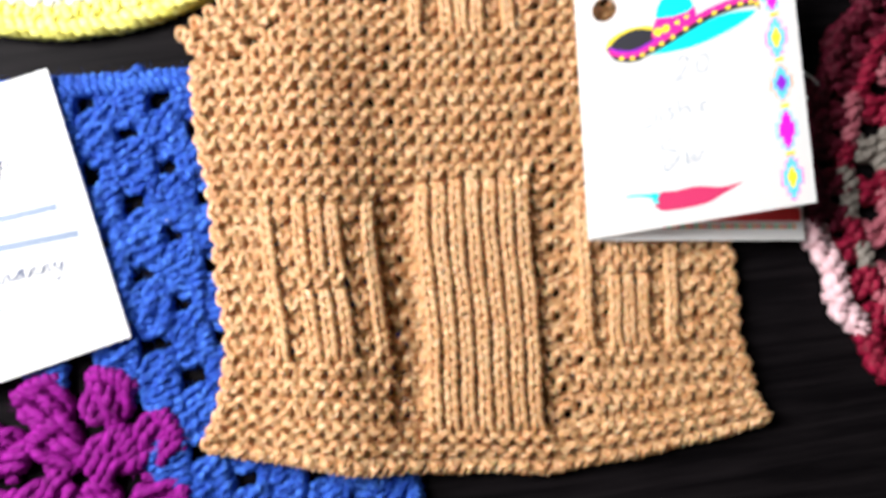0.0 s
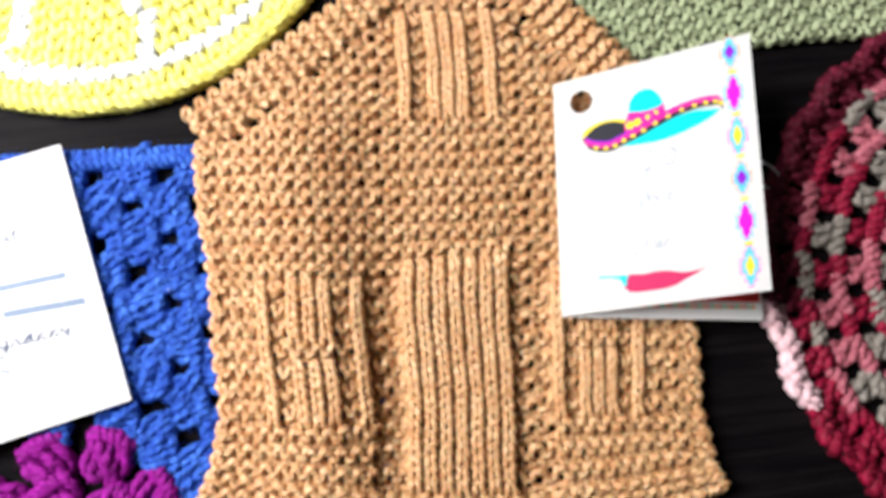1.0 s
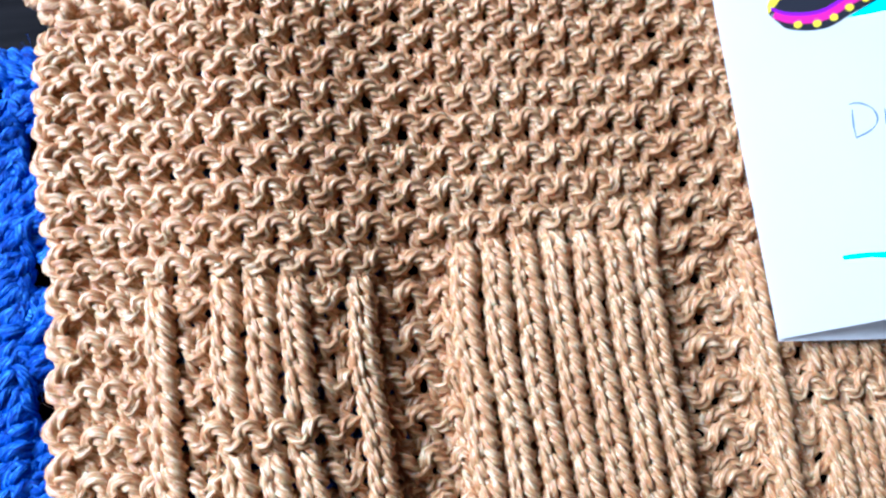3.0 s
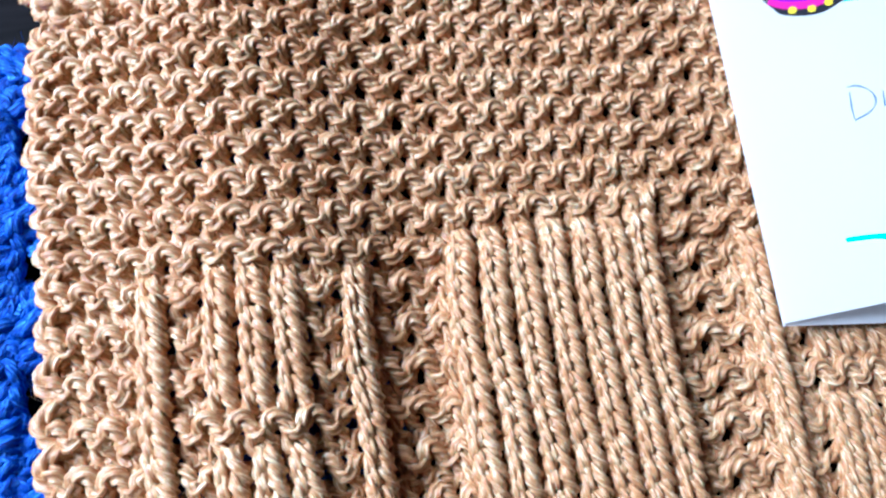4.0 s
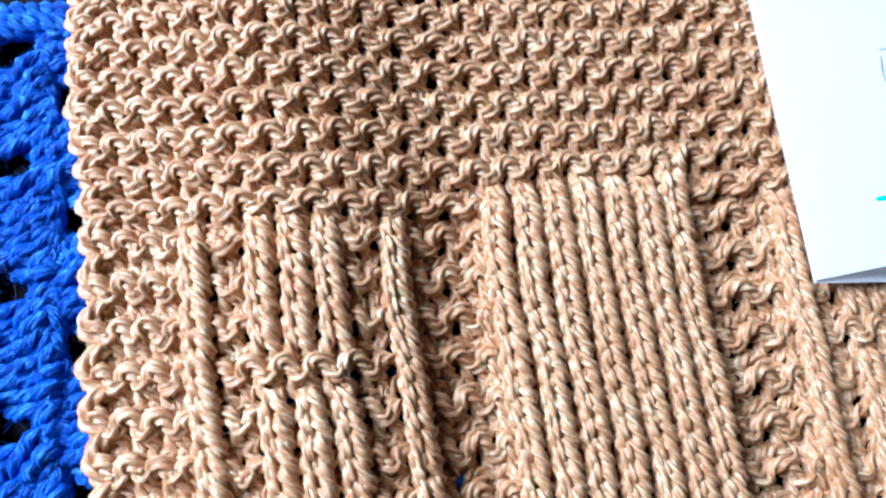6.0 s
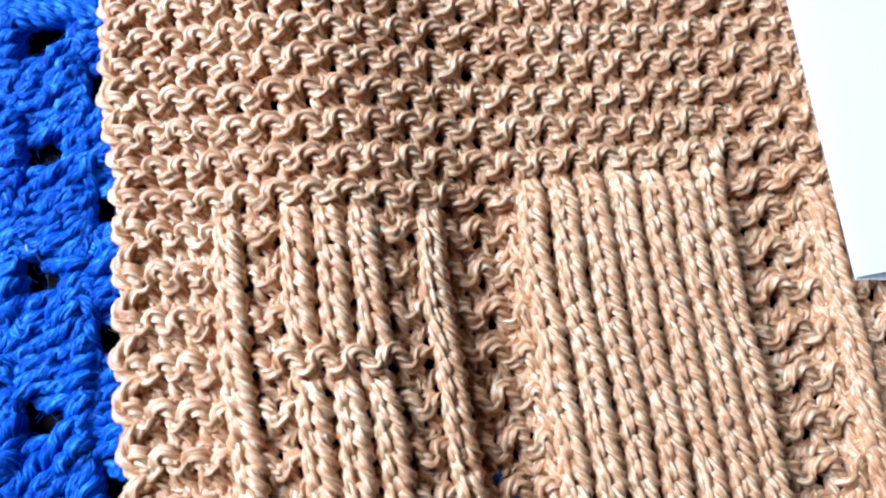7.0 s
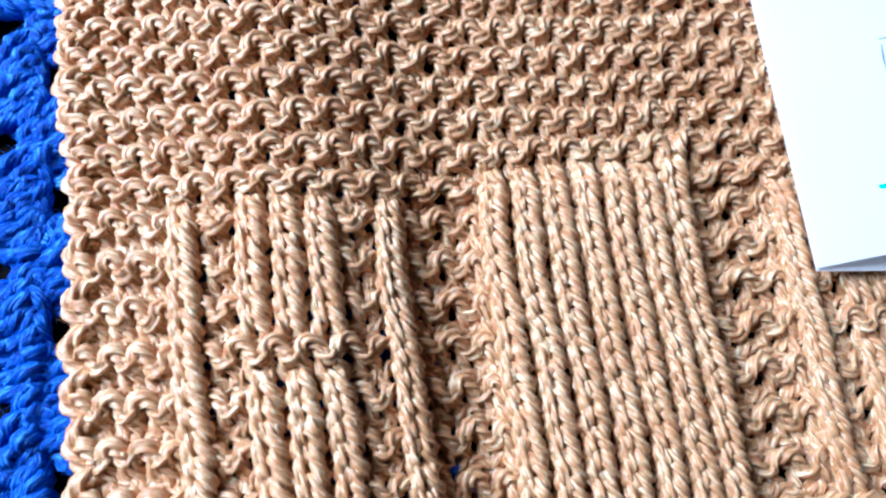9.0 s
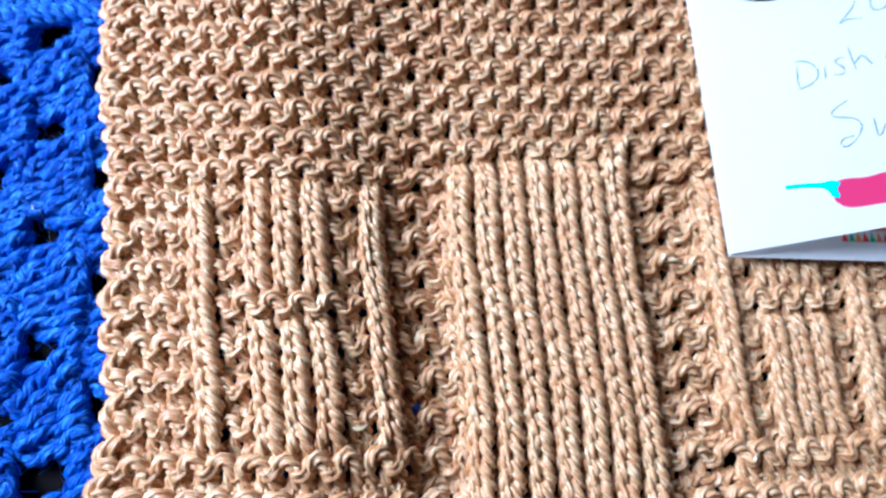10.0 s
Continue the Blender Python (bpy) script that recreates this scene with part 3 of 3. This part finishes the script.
# ---- lemon coaster ----
lemon = thing("lemon_coaster", "round crocheted lemon slice in yellow and white cotton", "coaster")
LX, LY, LR = -116.0, 194.5, 113.0
rim = chain([(LX + LR * math.cos(a), LY + LR * math.sin(a), 3.0) for a in np.linspace(-2.6, -0.2, 60)], 1.9, 8.0)
yarn_mesh("rim_chain", rim, 2.5, YELLOW, lemon, sides=9, plies=3, pitch=9)
lemon_lines = list(rim)
for k in range(8):
    radius = LR - 7.5 - 6.6 * k
    n_st = int(2 * math.pi * radius / 7.2)
    spans = []
    for i in range(n_st):
        a = -2.3 + 2 * math.pi * (i + 0.5 * (k % 2)) / n_st
        if a > -0.3:
            break
        spoke = k > 1 and min(abs(a + 1.335 - 0.62 * q) for q in (-2, -1, 0, 1, 2)) * radius < 4.0
        tone = "rind_round" if k == 0 else "pith_round" if k == 1 or spoke else "flesh_round"
        if not spans or spans[-1][0] != tone:
            spans.append((tone, []))
        c, s = math.cos(a), math.sin(a)
        for du, dr, dz in ((-2.2, -3.6, 0.0), (-2.6, 0.0, 1.4), (-1.6, 3.4, 2.2), (0.2, 4.2, 2.0), (1.8, 3.2, 2.3), (2.6, 0.0, 1.6), (1.6, -3.6, 0.0)):
            du, dr, dz = du + rng.normal(0, 0.25), dr + rng.normal(0, 0.25), dz + rng.normal(0, 0.25)
            spans[-1][1].append((LX + (radius + dr) * c - du * s, LY + (radius + dr) * s + du * c, 2.4 + dz))
    for tone, pts in spans:
        line = [smooth_line(pts, 3)]
        lemon_lines += line
        yarn_mesh(tone, line, 2.45 if tone == "pith_round" else 2.25, WHITE if tone == "pith_round" else YELLOW, lemon, "white pith" if tone == "pith_round" else "", sides=9, plies=3, pitch=9)
fuzz(lemon_lines, 1.7, 300, YELLOW, lemon, 0.8, 2.0)

# ---- red variegated doily ----
doily = thing("crochet_doily", "round crocheted doily in variegated crimson, rose and taupe yarn", "doily")
DX, DY, DR = 262.0, -29.0, 112.0
TONES = (CRIMSON, ROSE, TAUPE, BLUSH, MAROON)


def tone_of(a, k):
    """Yarn colour at an angle of a round; the outer round is darker red below 3.2 radians."""
    w = math.sin(a * 7.3 + 2.4 * k) + 0.6 * math.sin(a * 17.0 + 1.3 * k)
    return (4 if a < 3.2 else 0) if k == 0 else 1 if w > 0.45 else 2 if w < -0.55 else 0


doily_lines = []
for k, radius in enumerate((DR - 3, DR - 17.5, DR - 32, DR - 46.5, DR - 61)):
    n_cl = int(2 * math.pi * radius / (17.0 if k else 14.0))
    for i in range(n_cl):
        a = 2 * math.pi * (i + 0.5 * (k % 2)) / n_cl
        if not 1.55 < a < 4.75:
            continue
        c, s = math.cos(a), math.sin(a)
        made = cluster((DX + (radius - 13) * c, DY + (radius - 13) * s, 2.2), (DX + (radius - 1.5) * c, DY + (radius - 1.5) * s, 3.2), 1.3, 3.0, 1.6, 2)
        doily_lines += made
        yarn_mesh("shell_stitch", made, 1.85, TONES[tone_of(a, k)], doily, ("crimson", "rose pink", "taupe", "pale pink", "maroon")[tone_of(a, k)] + " shell stitch", sides=9, plies=3, pitch=9)
for k, (radius, r) in enumerate(((DR, 2.6), (DR - 14.5, 1.8), (DR - 29, 1.8), (DR - 43.5, 1.8), (DR - 58, 1.8))):
    edges = np.linspace(1.55, 4.75, 33)
    for a0, a1 in zip(edges, edges[1:]):
        around = np.linspace(a0, a1, 5)
        made = chain([(DX + w * math.cos(a), DY + w * math.sin(a), 3.6) for a in around for w in (radius + (1.8 if k == 0 else 0.8) * math.sin(a * 26 + k),)], r, 9.5 if k == 0 else 7.5)
        mid = (a0 + a1) / 2
        tone = (4 if mid < 3.18 else 3 if mid < 3.58 else 0) if k == 0 else tone_of(mid, k + 7)
        doily_lines += made
        yarn_mesh("chain_edge", made, 2.8 if k == 0 else 1.8, TONES[tone], doily, "pale pink chain edge" if tone == 3 else "", sides=9, plies=3, pitch=9)
fuzz(doily_lines, 1.5, 300, CRIMSON, doily, 0.8, 2.0)


# ---- folded gift tag ----
def leaf_pose(origin, along, up):
    """Pose of a flat leaf (mm): its origin, the way of its lower edge and roughly of its side edge."""
    x = Vector(along).normalized()
    z = x.cross(Vector(up)).normalized()
    y = z.cross(x)
    m = Matrix((x, y, z)).transposed().to_4x4()
    m.translation = Vector(origin) * MM
    return m


def oval(cx, cy, rx, ry, n=28, turn=0.0):
    c, s = math.cos(turn), math.sin(turn)
    return [(cx + rx * math.cos(a) * c - ry * math.sin(a) * s, cy + rx * math.cos(a) * s + ry * math.sin(a) * c) for a in np.linspace(0, 2 * math.pi, n, endpoint=False)]


def pen(points, material, parent, level, width=0.31, surface=None):
    """One pen stroke as a thin ribbon of ink through the points (mm), a little uneven in width."""
    p = smooth_line([(x, y, level) for x, y in points], 6)
    d = np.gradient(p, axis=0)
    d /= np.linalg.norm(d, axis=1, keepdims=True) + 1e-9
    n = np.c_[-d[:, 1], d[:, 0], np.zeros(len(p))]
    w = 0.5 * width * (0.85 + 0.25 * np.sin(np.arange(len(p)) * 0.6 + p[0, 0]))[:, None]
    bm = bmesh.new()
    rows = [[bm.verts.new(Vector(surface(*q) if surface else q) * MM) for q in side] for side in (p + n * w, p - n * w)]
    for k in range(len(p) - 1):
        bm.faces.new((rows[1][k], rows[1][k + 1], rows[0][k + 1], rows[0][k]))
    return part("pen_stroke", bm, material, parent)


W, H = 81.0, 95.0


def sheet(corner, right, up, lifted):
    """A surface that turns leaf coordinates (mm) into places; it bellies a little."""
    corner, right, up = Vector(corner), Vector(right), Vector(up)
    out = right.cross(up).normalized()

    def at(x, y, z):
        u, v = x / W, y / H
        return corner + right * u + up * v + out * (z + lifted * math.sin(math.pi * min(max(u, 0), 1)))
    return at


front_at = sheet((59.9, -25.6, 10.0), (76.3, 0.9, 18.4), (9.2, 94.4, 0.5), 0.0)
back_at = sheet((60.1, -26.0, 9.4), (80.6, -10.6, -1.0), (9.2, 94.4, 0.5), 0.0)
tag = thing("gift_tag", "folded white gift tag printed with a sombrero and a chili", "gift tag")
front = plate("front_leaf", [(0, 0), (81, 0), (79.3, 101.2), (0, 95)], 0.25, CARD, tag, hole=(11.3, 85.7, 4.7), label="raised front leaf of white card", surface=front_at)
front.data.materials.append(CARD_UNDER)
for face in front.data.polygons:
    face.material_index = 1 if face.normal.z < -0.5 else 0
back = plate("back_leaf", [(0, 0), (82, 0), (81, 95), (0, 95)], 0.25, CARD, tag, hole=(11.4, 88.4, 5.2), label="flat back leaf of white card", surface=back_at)


def printed(name, outline, material, level, label="", on=front, surface=front_at):
    """Ink printed on a leaf; a higher level lies over a lower one."""
    return plate(name, outline, 0.012, material, on, 0.255 + 0.02 * level, label, surface=surface)


for k in range(30):
    x0 = 28 + 1.7 * k
    printed("border_triangle", [(x0, 4.6), (x0 + 1.7, 4.6), (x0 + 0.85, 7.2)], (RED_INK, GREEN_INK, ORANGE_INK)[k % 3], 1, on=back, surface=back_at)
printed("border_line", [(28, 7.4), (81, 7.4), (81, 12.5), (28, 12.5)], RED_INK, 1, on=back, surface=back_at)


def sketch(points):
    """The hat is drawn on a slanting grid."""
    return [(10.9 + 0.0807 * (x - 40), 69.6 + 0.0783 * (530 - y) - 0.01335 * (x - 40)) for x, y in points]


def bowed(points, n=5):
    return [tuple(p[:2]) for p in smooth_line([(x, y, 0) for x, y in points], n)]


arc = bowed([(40, 528), (95, 556), (175, 558), (250, 520), (330, 478), (430, 418), (540, 362), (640, 330), (715, 322), (740, 345)])
printed("brim_underside", sketch(bowed([(240, 562), (330, 552), (440, 530), (560, 482), (660, 428), (722, 378), (690, 372), (600, 380), (500, 415), (400, 470), (310, 525)])), TEAL_INK, 0, "turquoise brim")
printed("brim_edge", sketch(bowed([(40, 530), (48, 492), (90, 455), (150, 428), (215, 418), (270, 424), (262, 440), (200, 430), (140, 446), (90, 476), (62, 508)])), YELLOW_INK, 1, "yellow brim edge")
printed("brim_inside", sketch(bowed([(44, 528), (70, 486), (120, 450), (190, 430), (262, 432), (268, 505), (200, 548), (120, 552)])), DARK_INK, 0, "black brim inside")
printed("brim_band", sketch([(x, y - 2) for x, y in arc] + [(x + 4, y + 34 - 0.012 * abs(x - 400)) for x, y in arc[::-1] if x > 70]), DARK_INK, 2, "black brim band")
printed("brim_line", sketch([(x, y - 27) for x, y in arc if 50 < x < 300] + [(x, y - 16) for x, y in arc[::-1] if 50 < x < 300]), PURPLE_INK, 4, "violet line along the brim")
printed("brim_stripe", sketch([(x, y - 20) for x, y in arc if x > 60] + [(x, y + 9) for x, y in arc[::-1] if x > 40]), MAGENTA_INK, 3, "magenta brim stripe")
for x, y in arc[6:-3:3]:
    printed("brim_dot", oval(*sketch([(x + 2, y + 12)])[0], 0.95, 0.9, 10), YELLOW_INK, 4)
printed("crown", sketch(bowed([(282, 400), (285, 345), (310, 295), (350, 267), (390, 262), (428, 285), (450, 325), (456, 372)])), TEAL_INK, 4, "turquoise crown")
printed("crown_band", sketch([(278, 386), (360, 380), (420, 362), (458, 336), (462, 384), (400, 425), (330, 468), (262, 488), (256, 460)]), MAGENTA_INK, 5, "magenta hat band")
for x, y, r in ((285, 452, 1.7), (322, 436, 1.6), (375, 410, 1.0), (418, 385, 0.9)):
    printed("band_dot", oval(*sketch([(x, y)])[0], r, r, 10), YELLOW_INK, 6)
printed("chili_pod", bowed([(25.0, 10.6), (26.2, 12.4), (29, 12.9), (33, 12.4), (38, 12.8), (43, 12.4), (48, 11.2), (52, 11.0), (56.6, 11.6), (53, 9.8), (49, 8.2), (45, 6.4), (40, 5.7), (33, 5.6), (28, 6.0), (25.6, 7.8)], 3), CHILI_RED, 0, "red chili pod")
printed("chili_stem", bowed([(15.4, 12.9), (15.4, 13.7), (20, 13.4), (23.4, 12.9), (25.6, 13.0), (27.4, 12.0), (26.4, 10.8), (26.8, 8.8), (25.2, 9.2), (24.0, 11.3), (20.5, 12.4)], 3), TEAL_INK, 1, "green chili stem")

# the stepped border of diamonds along the free edge
for n, y in enumerate((10.2, 27.4, 44.4, 61.2, 78.3, 95.0)):
    inner, mid_tone, outer = ((YELLOW_INK, SKY_INK, HOT_PINK), (HOT_PINK, SKY_INK, SKY_INK), (PURPLE_INK, SKY_INK, ORANGE_INK))[n % 3]
    x_mid = 74.0 - 0.029 * y
    tall = (7.2, 7.4, 5.8)[n % 3]
    for level, (mat, grow, thin) in enumerate(((outer, 1.12, 1.22), (CARD, 1.05, 1.08), (mid_tone, 1.0, 0.95), (inner, (0.55, 0.9, 0.5)[n % 3], (0.55, 0.85, 0.6)[n % 3]))):
        half = []
        for low, high, w in ((0.0, 0.36, 3.05), (0.36, 0.76, 1.8), (0.76, 1.0, 0.8)):
            half += [(w * thin, tall * grow * low), (w * thin, tall * grow * high)]
        side = [(w, -d) for w, d in half[::-1]] + half[1:]
        printed("border_diamond", [(x_mid + w, y + d) for w, d in side] + [(x_mid - w, y + d) for w, d in side[::-1]], mat, level)
    if y < 90:
        printed("border_knot", [(x_mid - 1.4, y + 7.9), (x_mid + 1.4, y + 7.9), (x_mid + 1.4, y + 9.3), (x_mid - 1.4, y + 9.3)], YELLOW_INK, 1)

pen(((37.1, 59.7), (38.9, 61.5), (40.5, 60.8), (40.5, 58.9), (39.2, 56.1), (35.6, 52.8), (37.6, 53.4), (41.0, 52.9)), PEN_BLUE, front, 0.27, surface=front_at)
pen(((44.4, 58.7), (43.7, 56.3), (44.2, 54.6), (45.9, 54.3), (47.4, 55.3), (48.2, 58.2), (47.0, 60.4), (44.9, 60.2)), PEN_BLUE, front, 0.27, surface=front_at)
for stroke in (((23.5, 43.5), (23.1, 40.3), (23.0, 37.5)), ((23.2, 44.8), (25.4, 44.5), (27.6, 42.6), (28.0, 40.2), (26.4, 38.3), (23.0, 37.2)), ((29.9, 42.2), (29.5, 38.8)),
               ((34.8, 43.3), (33.1, 43.3), (32.5, 42.4), (33.9, 40.9), (34.1, 39.6), (33.2, 39.0), (31.6, 39.3)), ((36.2, 45.9), (36.4, 42.9), (36.8, 39.6)),
               ((36.6, 41.1), (38.5, 42.8), (39.4, 42.4), (40.7, 40.1)), ((46.7, 42.1), (45.3, 42.8), (44.3, 41.8), (44.3, 40.5), (45.8, 39.9))):
    pen(stroke, PEN_BLUE, front, 0.27, surface=front_at)
for stroke in (((33.1, 32.0), (30.8, 30.9), (29.1, 29.7), (29.6, 28.4), (33.8, 27.1), (35.0, 24.9), (33.4, 22.1), (30.7, 20.5), (29.6, 21.4), (30.3, 22.5), (32.9, 22.9)),
               ((38.0, 26.2), (38.1, 22.1), (38.9, 22.0), (40.6, 24.7), (40.7, 22.2), (41.6, 22.0), (43.9, 25.3))):
    pen(stroke, PEN_BLUE, front, 0.27, surface=front_at)

# ---- handwritten card ----
note = thing("note_card", "white card with small handwriting lying on the blue granny square", "card")
note_leaf = plate("card_leaf", [(-78, 0), (0, 0), (0, 105.5), (-78, 105.5)], 0.3, CARD, note)
note_leaf.matrix_local = leaf_pose((-109.6, -38.3, 7.6), (77, 16, 0.0), (-20.5, 103.7, 0.0))
# joined letters, each on a square of one letter height
CURSIVE = {"a": ((0.9, 0.9), (0.5, 1.0), (0.1, 0.6), (0.15, 0.1), (0.5, 0.05), (0.9, 0.7), (0.9, 0.2), (1.15, 0.05)),
           "p": ((0.1, 0.9), (0.2, 0.3), (0.1, -1.0), (0.25, 0.7), (0.7, 1.0), (1.0, 0.6), (0.8, 0.1), (0.3, 0.15)),
           "g": ((0.9, 0.85), (0.5, 1.0), (0.1, 0.6), (0.2, 0.1), (0.6, 0.15), (0.9, 0.8), (0.85, -0.4), (0.5, -1.0), (0.1, -0.8), (0.6, -0.2), (1.15, 0.2)),
           "r": ((0.0, 0.1), (0.25, 0.9), (0.45, 0.8), (0.7, 0.85), (0.7, 0.2), (0.95, 0.05)),
           "n": ((0.0, 0.1), (0.2, 0.9), (0.22, 0.1), (0.5, 0.8), (0.75, 0.8), (0.8, 0.1), (1.05, 0.1)),
           "y": ((0.05, 0.9), (0.2, 0.3), (0.5, 0.1), (0.85, 0.8), (0.8, -0.3), (0.45, -1.0), (0.1, -0.8))}


def cursive(word, x, y, size, step, turn, parent):
    line = []
    for letter in word:
        line += [(x + size * (px + 0.25 * py), y + size * py) for px, py in CURSIVE[letter]]
        x, y = x + step, y + step * math.tan(radians(turn))
    pen(line, PEN_GREY, parent, 0.32, 0.75)


cursive("ap", -32.5, 73.6, 3.6, 5.4, 3, note_leaf)
cursive("granny", -42.0, 33.6, 3.2, 4.7, -4, note_leaf)
for x, y, length, tilt, tall in ((-37, 55.6, 26, -0.10, 2.6), (-37.5, 45.2, 31, -0.14, 2.8), (-44, 26.0, 3.5, -0.6, 1.2)):
    plate("scribble_bar", [(x, y), (x + length, y + tilt * length), (x + length, y + tilt * length + tall), (x, y + tall)], 0.02, PEN_PALE, note_leaf, 0.31)

# ---- tag thread ----
tie = thing("tag_thread", "short white thread end beside the gift tag", "thread")
yarn_mesh("thread_strand", [smooth_line([(146, 33, 9), (150, 29, 8), (154, 27.5, 8), (158, 24.5, 7), (160, 22, 6)], 6), smooth_line([(148, 16, 8), (152, 18, 7), (155, 17, 6)], 6)], 0.35, THREAD, tie, sides=8, pitch=3)

# ---- lint on the granny square ----
lint = thing("lint_fibre", "fine pale stray fibre lying on the blue granny square", "lint")
yarn_mesh("fibre", [smooth_line([(-92.5, 9.4, 7.6), (-91.4, 4.8, 7.9), (-91.5, 1.2, 7.7), (-89.6, -2.2, 7.8), (-89.2, -6.4, 7.6), (-90.4, -7.6, 7.2)], 5)], 0.035, LINT, lint, sides=6, plies=3, pitch=3)
yarn_mesh("speck", [smooth_line([(-93.2, 2.9, 7.6), (-93.05, 2.3, 7.8), (-92.9, 1.7, 7.6)], 4)], 0.12, THREAD, lint, sides=6, plies=3, pitch=3)
